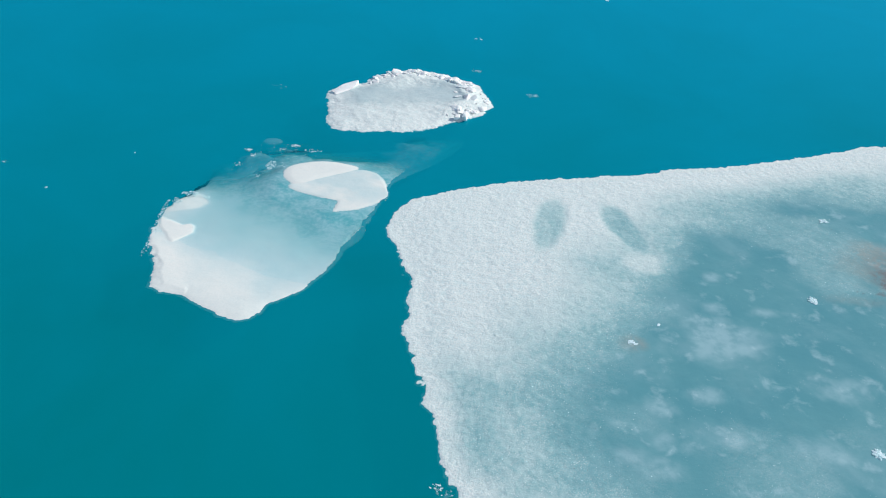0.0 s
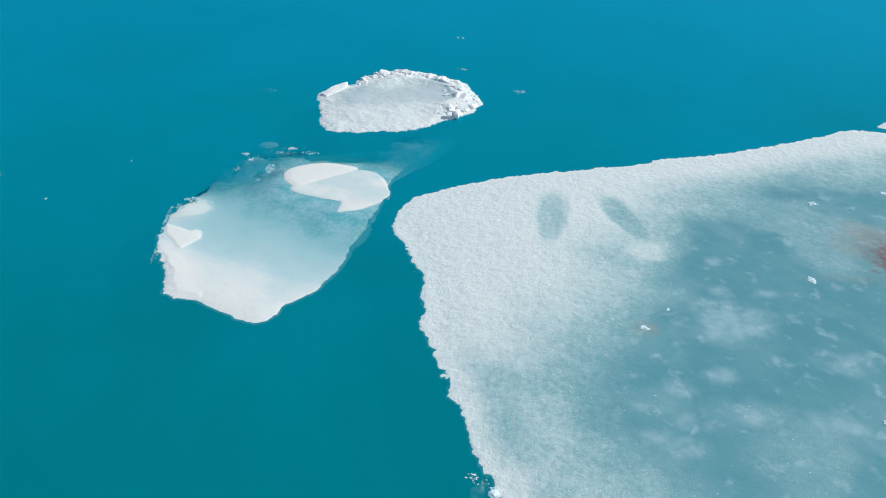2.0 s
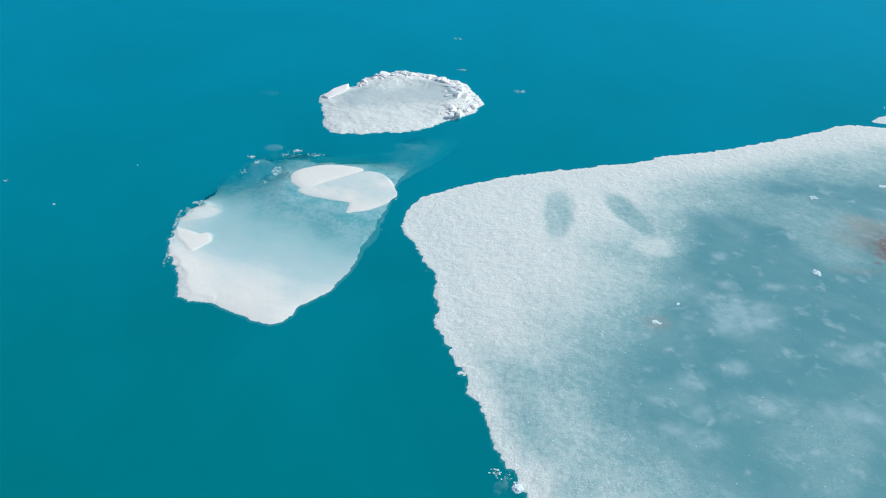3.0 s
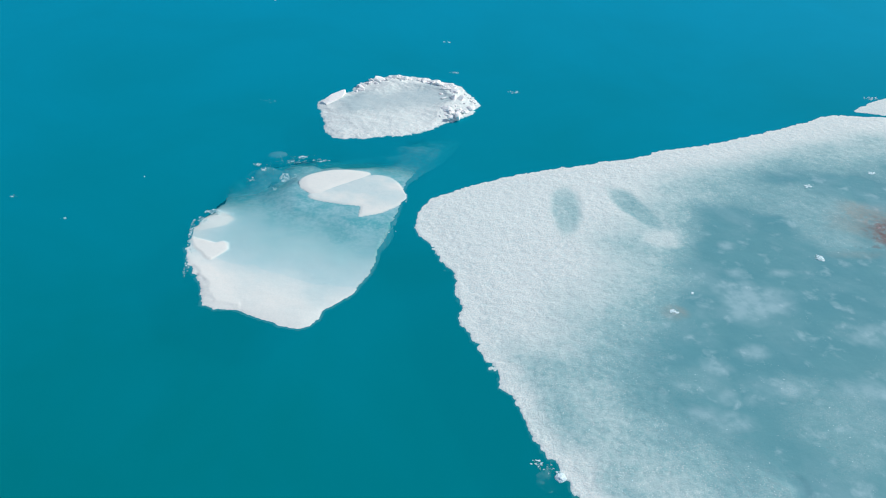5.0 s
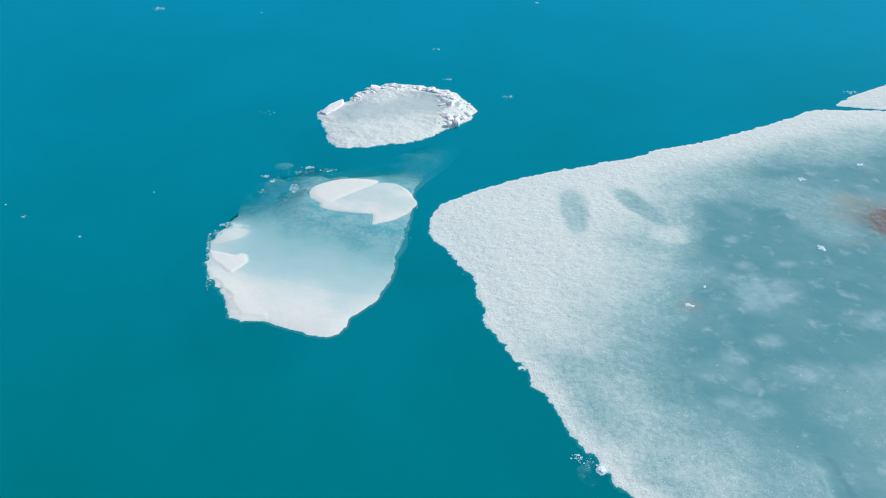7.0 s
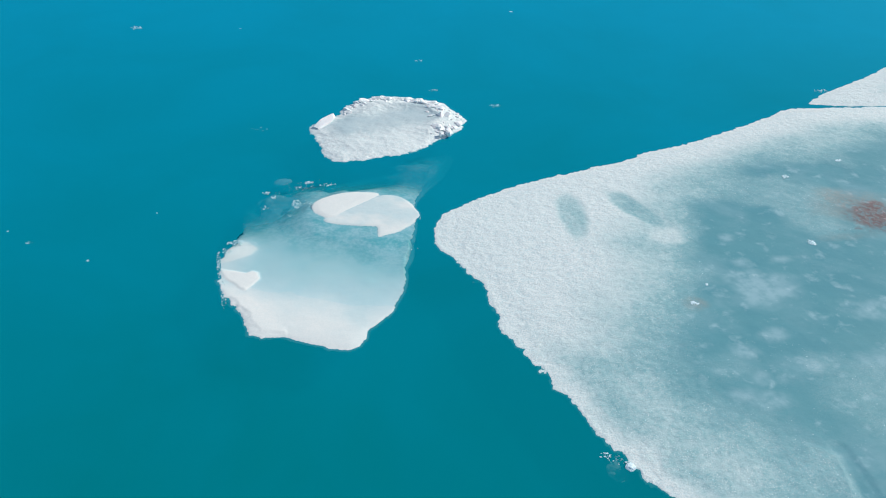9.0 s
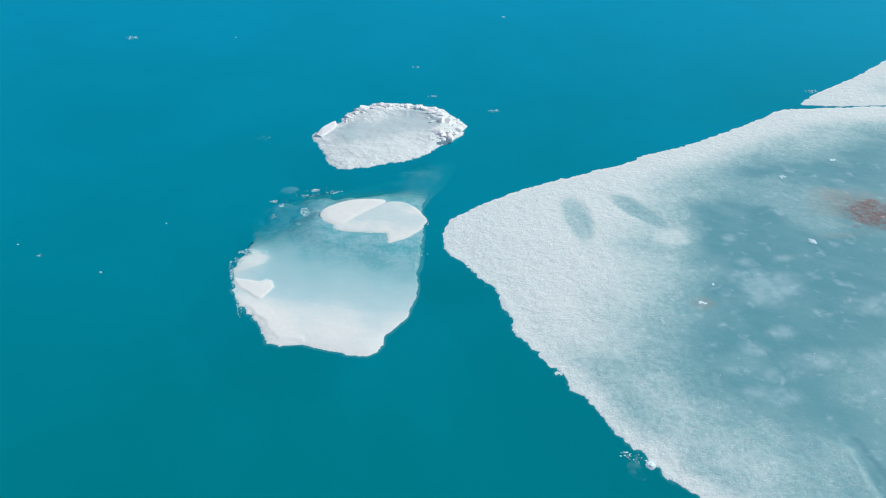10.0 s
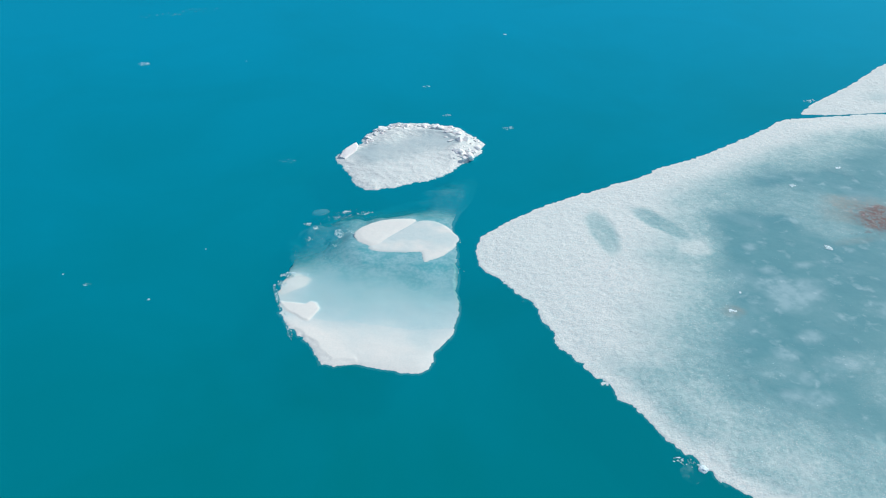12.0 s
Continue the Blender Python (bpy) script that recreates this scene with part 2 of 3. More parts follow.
# ---- the floes as height functions: plan to (height, masks) ----
SHEET = [(-0.17, 7.435), (-0.145, 7.27), (-0.07, 7.11), (0.02, 6.77), (0.135, 6.52), (0.11, 6.29), (0.14, 6.03), (0.085, 5.81), (0.20, 5.62), (0.24, 5.38),
         (0.325, 5.16), (0.315, 5.03), (0.425, 4.86), (0.41, 4.70), (0.475, 4.56), (0.49, 4.38), (0.56, 4.22), (0.64, 4.07), (0.68, 3.93),
         (0.74, 3.79), (0.86, 3.66), (1.05, 3.335), (1.9, 2.3), (4.0, 1.4), (9.0, 1.2), (12.5, 4.0), (12.0, 8.4),
         (9.5, 9.70), (7.6, 9.99), (6.9, 10.055), (6.5, 10.105), (6.1, 10.125), (5.68, 10.12), (5.46, 9.97), (5.25, 9.88), (3.9, 9.325), (2.98, 9.075), (2.72, 8.93), (1.22, 8.53), (0.42, 8.18), (0.0, 7.905)]
WET = [(9.5, 9.2), (6.3, 9.2), (5.3, 8.74), (4.6, 8.56), (3.9, 8.46), (3.35, 8.1), (2.95, 7.72), (2.66, 7.22), (2.34, 6.6), (2.05, 6.2), (1.85, 5.85),
       (1.76, 5.3), (1.66, 5.0), (1.5, 4.72), (1.58, 4.42), (1.76, 4.26), (2.03, 4.04), (2.2, 3.92), (2.285, 3.8), (2.24, 3.6), (2.18, 3.4), (2.16, 3.0),
       (2.6, 2.3), (5.0, 1.9), (9.0, 1.9), (11.5, 4.5), (11.0, 8.0)]
POOL = [(5.14, 8.55), (5.48, 8.40), (5.50, 8.06), (5.04, 7.64), (4.82, 7.76), (4.95, 8.17)]
CLOUDS = [(2.90, 6.04, 0.36, 0.24), (3.12, 5.94, 0.20, 0.16), (2.96, 6.49, 0.11, 0.10), (3.43, 6.46, 0.16, 0.08), (3.02, 6.97, 0.10, 0.07), (2.19, 5.15, 0.13, 0.10),
          (2.21, 4.78, 0.10, 0.09), (2.36, 4.71, 0.08, 0.07), (1.84, 4.92, 0.11, 0.08), (2.13, 4.47, 0.17, 0.10), (1.89, 4.62, 0.12, 0.08), (2.73, 4.81, 0.14, 0.07),
          (3.43, 4.77, 0.22, 0.13), (2.62, 5.30, 0.12, 0.09), (3.9, 5.5, 0.3, 0.16)]


def blob(x, y, cx, cy, tx, ty, half, wide):
    """1 inside an ellipse whose long axis runs along (tx, ty), as a radius."""
    n = math.hypot(tx, ty)
    u, v = ((x - cx) * tx + (y - cy) * ty) / n, ((x - cx) * ty - (y - cy) * tx) / n
    return np.hypot(u / half, v / wide)


SHEET_PARTS = ("snow_crust", "slush", "wet_ice", "melt_pool", "rust_stain", "thaw_hollow", "thaw_hollow")


def sheet_height(x, y):
    lee = 0.55 + 0.45 * step(y - 7.75 - 0.37 * x, -0.1, -0.7)          # the far rim is worn smoother than the near one
    d = ragged(x, y, SHEET, 3, 0.016, 0.045 * lee)
    d = d + lee * (0.045 * (np.abs(value_noise(x, y, 0.13, 9)) - 0.35) + 0.03 * (np.abs(value_noise(x, y, 0.05, 10)) - 0.35))
    n1, n2, n3 = fbm(x, y, 1.1, 11, 4), fbm(x, y, 0.35, 12, 3), fbm(x, y, 0.12, 13, 3, 0.6)
    dw = inside_by(x, y, np.array(WET))
    plate = step(y, 4.15, 3.9) * step(x, 1.95, 2.15)                    # the crisp broken edge of the slush in the south
    soft = dw + (1 - plate) * (0.34 * n1 + 0.22 * n2 + 0.06 * n3) + plate * (0.03 * n3 + 0.03 * n2)
    glass = step(soft, -0.30 + 0.24 * plate, 0.42 - 0.34 * plate)
    band = step(soft, -1.25, -0.10) * step(d + 0.2 * n1, 0.22, 0.75)
    low = step(y + 0.5 * n1 + 0.2 * n2, 6.1, 5.2) * step(d + 0.10 * n1 + 0.08 * n2, 0.03, 0.34)
    soaked = np.maximum(band, low * (0.95 + 0.3 * n2 + 0.2 * n1))
    patchy = step(np.hypot((x - 3.65) / 0.75, (y - 7.95) / 0.45) + 0.6 * n2, 1.3, 0.3) + step(np.hypot((x - 2.95) / 0.5, (y - 4.45) / 0.5) + 0.6 * n2, 1.2, 0.4) + step(np.hypot((x - 4.35) / 0.45, (y - 7.5) / 0.75) + 0.7 * n2, 1.3, 0.3)
    soaked = soaked + 0.42 * low * step(d + 0.3 * n1 + 0.15 * n2, 0.45, 1.25)
    wet = 0.5 * np.clip(soaked, 0, 1.4) + 0.5 * glass * (1 - 0.5 * np.clip(patchy, 0, 1)) * np.clip(2 - soaked, 0, 1)
    dent_a = step(blob(x, y, 1.495, 7.69, 0.20, 1.07, 0.60, 0.185) + 0.22 * n2 + 0.1 * n3, 1.15, 0.55)
    dent_b = step(blob(x, y, 2.29, 7.69, 0.24, -0.70, 0.56, 0.185) + 0.22 * n2 + 0.1 * n3, 1.15, 0.55)
    pool = step(inside_by(x, y, np.array(POOL)) + 0.07 * n2, -0.10, 0.12)
    strip = step(segment(x, y, (2.34, 3.86), (2.27, 3.2)) + 0.03 * n2, 0.13, 0.05) * step(dw, -0.03, 0.08)
    wet = np.maximum.reduce([wet, (0.42 + 0.1 * n3) * dent_a, (0.56 + 0.1 * n3) * dent_b, 1.02 * pool, 0.86 * strip])
    wet = wet * (1 - 0.6 * step(np.hypot((x - 2.33) / 0.24, (y - 7.10) / 0.17) + 0.5 * n2, 1.3, 0.4))
    pale = np.zeros_like(x)
    for cx, cy, rx, ry in CLOUDS:
        near = (np.abs(x - cx) < 2 * rx + 0.2) & (np.abs(y - cy) < 2 * ry + 0.2)
        r = np.hypot((x[near] - cx) / rx, (y[near] - cy) / ry) + 0.8 * n2[near] + 0.45 * n3[near]
        pale[near] = np.maximum(pale[near], step(r, 1.5, 0.1))
    pale = pale * (1 - np.maximum(pool, strip))
    stain = fbm(x, y, 0.10, 31, 3, 0.7)
    rust = step(np.hypot((x - 5.10) / 0.42, (y - 7.12) / 0.38) + 0.25 * n2 + 0.28 * stain, 1.10, 0.55)
    specks = step(stain + 0.3 * n3, 0.42, 0.62) * step(np.hypot((x - 4.72) / 0.40, (y - 6.86) / 0.16), 1.2, 0.6)
    halo = step(np.hypot((x - 4.99) / 0.52, (y - 7.34) / 0.46) + 0.4 * n2, 1.3, 0.3)
    trail = step(np.hypot((x - 4.45) / 0.55, (y - 6.76) / 0.09) + 0.5 * n2, 1.2, 0.2)
    scrap = np.hypot((x - 2.12) / 1.3, y - 5.885) + 0.05 * n2
    ochre = np.clip(halo * 0.50 + 0.18 * trail + step(scrap, 0.15, 0.03) * 0.38, 0, 1)
    grit = fbm(x, y, 0.05, 41, 2, 0.6)
    z = 0.003 + 0.009 * step(d, 0.0, 0.45) + 0.022 * step(d, 0.1, 1.6) + 0.002 * step(d, 0.0, 0.3) * fbm(x, y, 0.22, 43, 2)
    z = z + grit * 0.0016 * (1 - 0.8 * np.minimum(wet, 1)) - 0.003 * dent_a - 0.003 * dent_b - 0.010 * step(dw, -0.9, 0.4) - 0.005 * np.maximum(pool, strip)
    z = z + 0.002 * plate * step(dw, 0.02, -0.02) + 0.004 * rust * (0.5 + 0.6 * grit)
    z = np.where(d > 0, np.minimum(z, 0.0015 + d * 0.06 + 0.0006 * grit), 0.0015 + 0.5 * sides(d))
    part = np.select([rust > 0.5, pool > 0.5, dent_a > 0.5, dent_b > 0.5, dw > 0.05, (dw > -0.6) & (d > 0.3)], [4, 3, 5, 6, 2, 1], 0)
    # sunk paints the rim's ledge with the water's teal
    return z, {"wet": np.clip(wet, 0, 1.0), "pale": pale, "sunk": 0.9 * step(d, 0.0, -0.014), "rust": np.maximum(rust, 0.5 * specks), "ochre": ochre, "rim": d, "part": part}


NEXT_SHEET = [(6.26, 10.31), (6.83, 10.66), (7.7, 11.07), (8.67, 11.6), (9.26, 11.92), (11.5, 12.9), (14.5, 12.6), (14.0, 10.3),
              (9.6, 9.745), (7.65, 10.035), (6.9, 10.115), (6.62, 10.165), (6.40, 10.235)]


def next_sheet_height(x, y):
    d = ragged(x, y, NEXT_SHEET, 61, 0.015, 0.03)
    n1 = fbm(x, y, 0.9, 62, 4)
    wet = step(d + 0.5 * n1, 0.35, 1.2) * 0.5
    z = 0.006 + 0.008 * step(d, 0, 0.14) + 0.030 * step(d, 0, 1.0) + 0.003 * fbm(x, y, 0.06, 63, 2)
    z = np.where(d > 0, np.minimum(z, 0.002 + d * 0.09), 0.002 + 0.5 * sides(d))
    return z, {"wet": wet, "pale": 0 * d, "sunk": 0.9 * step(d, 0.0, -0.014), "rust": 0 * d, "ochre": 0 * d, "rim": d,
               "part": np.select([d > 0.6], [1], 0)}


SLAB_A = [(-1.376, 8.314), (-1.306, 8.484), (-1.026, 8.604), (-0.776, 8.589), (-0.616, 8.509), (-0.926, 8.309), (-1.176, 8.094), (-1.296, 8.144)]
SLAB_B = [(-1.28, 8.055), (-0.91, 8.272), (-0.595, 8.472), (-0.36, 8.40), (-0.235, 8.05), (-0.33, 7.88), (-0.52, 7.72), (-0.72, 7.65),
          (-0.735, 7.66), (-0.725, 7.82), (-0.74, 7.845), (-1.05, 7.92)]

DRIFT = [(-2.46, 7.15), (-2.42, 7.48), (-2.26, 7.74), (-2.16, 8.15), (-2.08, 8.85), (-1.55, 9.25), (-0.70, 9.62), (0.50, 9.80),
         (0.30, 9.10), (-0.11, 8.50), (-0.28, 7.98), (-0.40, 7.55), (-0.57, 7.10), (-0.60, 6.84), (-0.82, 6.36), (-1.07, 6.07), (-1.15, 5.90),
         (-1.33, 5.80), (-1.55, 5.875), (-1.95, 6.065), (-2.17, 6.15), (-2.28, 6.46), (-2.40, 6.80)]


CHIP = [(-2.45, 7.29), (-2.33, 7.23), (-2.18, 7.15), (-2.11, 7.19), (-2.05, 7.16), (-2.04, 7.04), (-2.11, 6.96), (-2.2, 6.86), (-2.26, 6.9), (-2.3, 7.0), (-2.39, 7.09)]


def drift_height(x, y):
    d = ragged(x, y, DRIFT, 71, 0.03, 0.028 + 0.03 * step(x, -1.9, -2.3)) - 0.012
    n1, n2 = fbm(x, y, 0.7, 72, 4), fbm(x, y, 0.2, 73, 3)
    s = (x + 1.7) * 0.40 + (y - 6.1) * 0.917 + 0.10 * n1                  # metres back from the front rim
    z = np.interp(s, [-0.2, 0.2, 0.95, 1.5, 2.0, 2.6, 3.8], [0.013, 0.010, -0.012, -0.038, -0.068, -0.105, -0.24])
    behind = (y - 7.75) * 0.857 - (x + 2.3) * 0.514 + 0.10 * n1 + 0.05 * n2      # the back corner sinks, shaped to fit its diagonal fade in the camera's view
    z = z - 0.34 * np.logaddexp(0, (behind + 0.10) / 0.14) * 0.14
    west = step(x + 0.12 * (y - 6.5) + 0.12 * n1, -1.85, -2.25) * step(behind, 0.50, -0.22)
    z = z + west * (0.003 + 0.046 * step(s, 0.7, 1.7))
    milky = step(np.hypot((x + 1.45) / 0.55, (y - 8.68) / 0.34) + 0.6 * n1 + 0.4 * n2, 1.2, 0.1)          # brash frozen under the water
    wisp = step(np.hypot((x + 0.05 - 0.3 * (y - 9.1)) / 0.58, (y - 9.22) / 0.44) + 0.5 * n1 + 0.3 * n2, 1.2, 0.0) * step(d, 0.0, 0.16)
    z = z + (np.maximum(z, -0.112 + 0.020 * n2) - z) * wisp
    z = z + (np.maximum(z, -0.066 + 0.035 * n2) - z) * milky
    shelf = np.maximum(inside_by(x, y, spline(SLAB_A, 4)), inside_by(x, y, spline(SLAB_B, 4)))      # shallow round the two slabs
    z = z + (np.maximum(z, -0.005) - z) * step(shelf + 0.02 * n2, -0.55, -0.03) * step(s, 4.2, 2.2) * step(behind, 0.42, -0.05)
    z = np.where(z < 0, 0.6 * z, z)
    crest = step(np.hypot((x + 2.28) / 0.26, (y - 7.60) / 0.20) + 0.4 * n2, 1.1, 0.3)
    slab = step(inside_by(x, y, np.array(CHIP)) + 0.02 * n2, -0.012, 0.022)
    z = z + 0.010 * crest * (0.6 + n2) + 0.006 * slab + 0.003 * n2 * step(s, 0.3, 0.9) * step(shelf, -0.05, -0.3)
    # white fades back along s towards the water's teal, blurring the waterline
    white = np.clip(1 - step(s + 0.30 * n1 + 0.16 * n2, -0.20, 1.55) + 0.35 * west + crest + slab, 0, 1)
    skirt = step(z, -0.004, -0.03) * step(s, 2.5, 2.2) * step(x, -1.4, -1.1)          # sunken rims slope away instead of breaking off
    edge = 0.001 + 0.012 * (1 - np.exp(-np.maximum(d, 0) / 0.09))
    zt = np.where(d > 0, np.where(slab + crest + west > 0.05, np.minimum(z, 0.002 + d * 0.14), np.minimum(z, edge)), np.minimum(z, 0.001) + 0.5 * sides(d) + 1.1 * skirt * np.clip(d, -0.07, 0))
    # water's teal painted on by depth, and along s even where shallow
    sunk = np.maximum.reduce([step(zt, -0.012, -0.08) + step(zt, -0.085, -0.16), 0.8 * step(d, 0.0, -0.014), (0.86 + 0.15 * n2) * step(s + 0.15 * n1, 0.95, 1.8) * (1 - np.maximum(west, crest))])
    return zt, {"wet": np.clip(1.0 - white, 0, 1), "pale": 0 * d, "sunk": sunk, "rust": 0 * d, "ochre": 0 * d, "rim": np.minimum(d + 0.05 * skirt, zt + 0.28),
                "part": np.select([slab > 0.5, crest > 0.5, (s > 1.0) & (west < 0.5)], [1, 2, 3], 0)}


def slab_height(corners, seed, top):
    def height(x, y):
        d = ragged(x, y, corners, seed, 0.010, 0.008, 4)
        z = top + 0.002 * step(d, 0, 0.2) + 0.001 * fbm(x, y, 0.06, seed + 2, 2)
        z = np.where(d > 0, np.minimum(z, 0.0015 + d * 0.12), 0.0015 + 0.4 * sides(d))
        wet = 0.38 * step(top, 0.006, 0.004) * step(fbm(x, y, 0.25, seed + 4, 3), -0.7, 0.3)
        return z, {"wet": wet, "pale": 0 * d, "sunk": 0 * d, "rust": 0 * d, "ochre": 0 * d, "rim": d, "part": 0 * d}
    return height


RUBBLE = [(-1.19, 10.36), (-1.02, 10.62), (-0.78, 10.76), (-0.60, 11.02), (-0.38, 11.21), (-0.14, 11.29), (0.25, 11.23), (0.66, 11.0),
          (0.85, 10.66), (0.88, 10.34), (0.60, 9.95), (0.38, 9.78), (-0.01, 9.54), (-0.35, 9.46), (-0.97, 9.42), (-1.10, 9.74), (-1.13, 10.12)]


def rubble_height(x, y):
    d = ragged(x, y, RUBBLE, 81, 0.03, 0.06)
    n1, n2 = fbm(x, y, 0.35, 82, 3), fbm(x, y, 0.09, 83, 3, 0.6)
    back = step(y + 0.35 * x, 10.2, 11.0)
    rim = step(d + 0.14 * n1 + 0.06 * n2, 0.50, 0.18) * step(y + 0.7 * x + 0.2 * n1, 9.95, 10.65)
    ridge = (y + 0.7 * x > 10.3) & (inside_by(x, y, spline(RUBBLE)) < 0.34)
    front = step(y - 0.15 * x + 0.15 * n1, 10.5, 10.0)
    z = 0.020 + 0.018 * step(d, 0, 0.4) + 0.008 * n1 + rim * (0.052 + 0.024 * n2 + 0.03 * n1) + 0.004 * n2 * front + 0.002 * n2
    z = np.where(d > 0, np.minimum(z, 0.003 + d * 0.18 + 0.004 * n2), 0.003 + 0.5 * sides(d))
    wet = np.clip((1 - 0.95 * rim) * (1 - 0.85 * front) * step(d, 0.03, 0.25) * (0.72 + 0.6 * n1 + 0.2 * n2) + 0.3 * rim * step(n1 + 0.5 * n2, 0.3, 0.6), 0, 1)
    return z, {"wet": wet, "pale": 0 * d, "sunk": 0.9 * step(d, 0.0, -0.014), "rust": 0 * d, "ochre": 0 * d, "rim": d,
               "part": np.select([ridge > 0, d > 0.22], [1, 2], 0)}


def mesh_of(name, verts, faces, masks, normals, mat):
    """A smooth mesh from quads or triangles, with its masks as attributes."""
    me = bpy.data.meshes.new(name)
    me.vertices.add(len(verts))
    me.vertices.foreach_set("co", verts.ravel().astype(np.float32))
    me.loops.add(faces.size)
    me.loops.foreach_set("vertex_index", faces.ravel().astype(np.int32))
    me.polygons.add(len(faces))
    me.polygons.foreach_set("loop_start", (np.arange(len(faces)) * faces.shape[1]).astype(np.int32))
    me.polygons.foreach_set("use_smooth", np.ones(len(faces), bool))
    me.update(calc_edges=True)
    for k, values in masks.items():
        me.attributes.new(k, "FLOAT", "POINT").data.foreach_set("value", values.astype(np.float32))
    if normals is not None:
        me.normals_split_custom_set_from_vertices(normals.tolist())
    me.materials.append(mat)
    return me


def floe(name, height, xs, ys, mat, label, floor=-0.6, parts=()):
    """One floe over a plan grid, closed below: a single mesh, or an empty with one mesh for each kind of ice on it."""
    gx, gy = np.meshgrid(xs, ys)
    z, masks = height(gx.ravel(), gy.ravel())
    z = z.reshape(gx.shape)
    slope_y, slope_x = np.gradient(z, ys, xs)
    up = np.stack([-slope_x, -slope_y, np.ones_like(z)], -1).reshape(-1, 3)
    up /= np.linalg.norm(up, axis=1, keepdims=True)
    rim = masks.pop("rim").reshape(gx.shape)
    kinds = masks.pop("part").reshape(gx.shape)[:-1, :-1]
    keep = np.maximum.reduce([rim[:-1, :-1], rim[1:, :-1], rim[:-1, 1:], rim[1:, 1:]]) > -LEDGE
    idx = np.arange(gx.size).reshape(gx.shape)
    quads = np.stack([idx[:-1, :-1], idx[:-1, 1:], idx[1:, 1:], idx[1:, :-1]], -1)[keep]
    kinds = kinds[keep]
    verts = np.stack([gx.ravel(), gy.ravel(), z.ravel()], 1)
    home = np.array([gx[:-1, :-1][keep].mean(), gy[:-1, :-1][keep].mean(), 0.0])
    verts = verts - home
    masks = {k: np.broadcast_to(v, gx.size) for k, v in masks.items()}
    edges = np.concatenate([quads[:, [k, (k + 1) % 4]] for k in range(4)])
    key = np.sort(edges, 1)
    _, first, count = np.unique(key[:, 0] * np.int64(gx.size) + key[:, 1], return_index=True, return_counts=True)
    open_edge = edges[first[count == 1]]
    ring = np.unique(open_edge)
    place = np.full(gx.size, -1)
    place[ring] = np.arange(len(ring))
    fan = np.stack([place[open_edge[:, 1]], place[open_edge[:, 0]], np.full(len(open_edge), len(ring))], 1)
    below = np.vstack([verts[ring], [0.0, 0.0, floor - 0.1]])
    # the underside takes the full painted water colour
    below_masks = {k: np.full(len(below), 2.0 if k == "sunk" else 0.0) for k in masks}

    def piece(title, chosen):
        used = np.unique(chosen)
        place[used] = np.arange(len(used))
        return mesh_of(title, verts[used], place[chosen], {k: v[used] for k, v in masks.items()}, up[used], mat)

    if parts:
        thing = new(name)
        thing.empty_display_size = 0.2
        for k, title in enumerate(parts):
            if (kinds == k).any():
                new(title, piece(title, quads[kinds == k])).parent = thing
    else:
        thing = new(name, piece(name, quads))
    thing.location = home
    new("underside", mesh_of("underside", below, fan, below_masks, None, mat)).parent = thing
    return tagged(thing, label, "ice floe")


def ease(start, stop, size, grow=1.18):
    """Grid lines from start to stop that widen as they go."""
    rows, at, s = [], start, size
    while (at < stop) if stop > start else (at > stop):
        s *= grow
        at += s if stop > start else -s
        rows.append(at)
    return np.array(rows)


# ---- water ----
FLOES = [(sheet_height, (-0.5, 13), (0.8, 10.4)), (next_sheet_height, (5.8, 15), (9.4, 13.3)), (drift_height, (-2.9, 0.8), (5.3, 10.0)),
         (slab_height(SLAB_A, 91, 0.007), (-1.6, -0.4), (7.9, 8.8)), (slab_height(SLAB_B, 95, 0.003), (-1.5, 0.0), (7.5, 8.7)),
         (rubble_height, (-1.5, 1.2), (9.1, 11.7))]


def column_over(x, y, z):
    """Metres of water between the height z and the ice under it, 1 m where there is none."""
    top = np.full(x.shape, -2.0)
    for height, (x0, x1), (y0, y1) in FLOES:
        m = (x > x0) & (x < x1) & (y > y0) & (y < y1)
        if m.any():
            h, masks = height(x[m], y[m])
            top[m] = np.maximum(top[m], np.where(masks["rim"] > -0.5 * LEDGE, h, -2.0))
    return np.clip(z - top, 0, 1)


def water_sheet(name, z, mat, xs, ys, label, swell=0.0):
    gx, gy = np.meshgrid(xs, ys)
    gz = z + swell * fbm(gx.ravel(), gy.ravel(), 0.9, int(-50 * z) + 7, 3)
    idx = np.arange(gx.size).reshape(gx.shape)
    quads = np.stack([idx[:-1, :-1], idx[:-1, 1:], idx[1:, 1:], idx[1:, :-1]], -1).reshape(-1, 4)
    me = bpy.data.meshes.new(name)
    me.vertices.add(gx.size)
    me.vertices.foreach_set("co", np.stack([gx.ravel(), gy.ravel(), gz], 1).ravel().astype(np.float32))
    me.loops.add(quads.size)
    me.loops.foreach_set("vertex_index", quads.ravel().astype(np.int32))
    me.polygons.add(len(quads))
    me.polygons.foreach_set("loop_start", (np.arange(len(quads)) * 4).astype(np.int32))
    me.update(calc_edges=True)
    # baked depth of water over the ice, drives the painted haze
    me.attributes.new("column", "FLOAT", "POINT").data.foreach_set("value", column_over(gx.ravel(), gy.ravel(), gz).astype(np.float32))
    me.materials.append(mat)
    return tagged(new(name, me), label, "water", kind="structure")


far_x = np.concatenate([ease(-3.2, -2600, 0.3, 1.5)[::-1], np.arange(-3.2, 8.0, 0.02), ease(8.0, 2600, 0.2, 1.5)])
far_y = np.concatenate([ease(3.0, -2600, 0.2, 1.5)[::-1], np.arange(3.0, 12.0, 0.02), ease(12.0, 2600, 0.3, 1.5)])
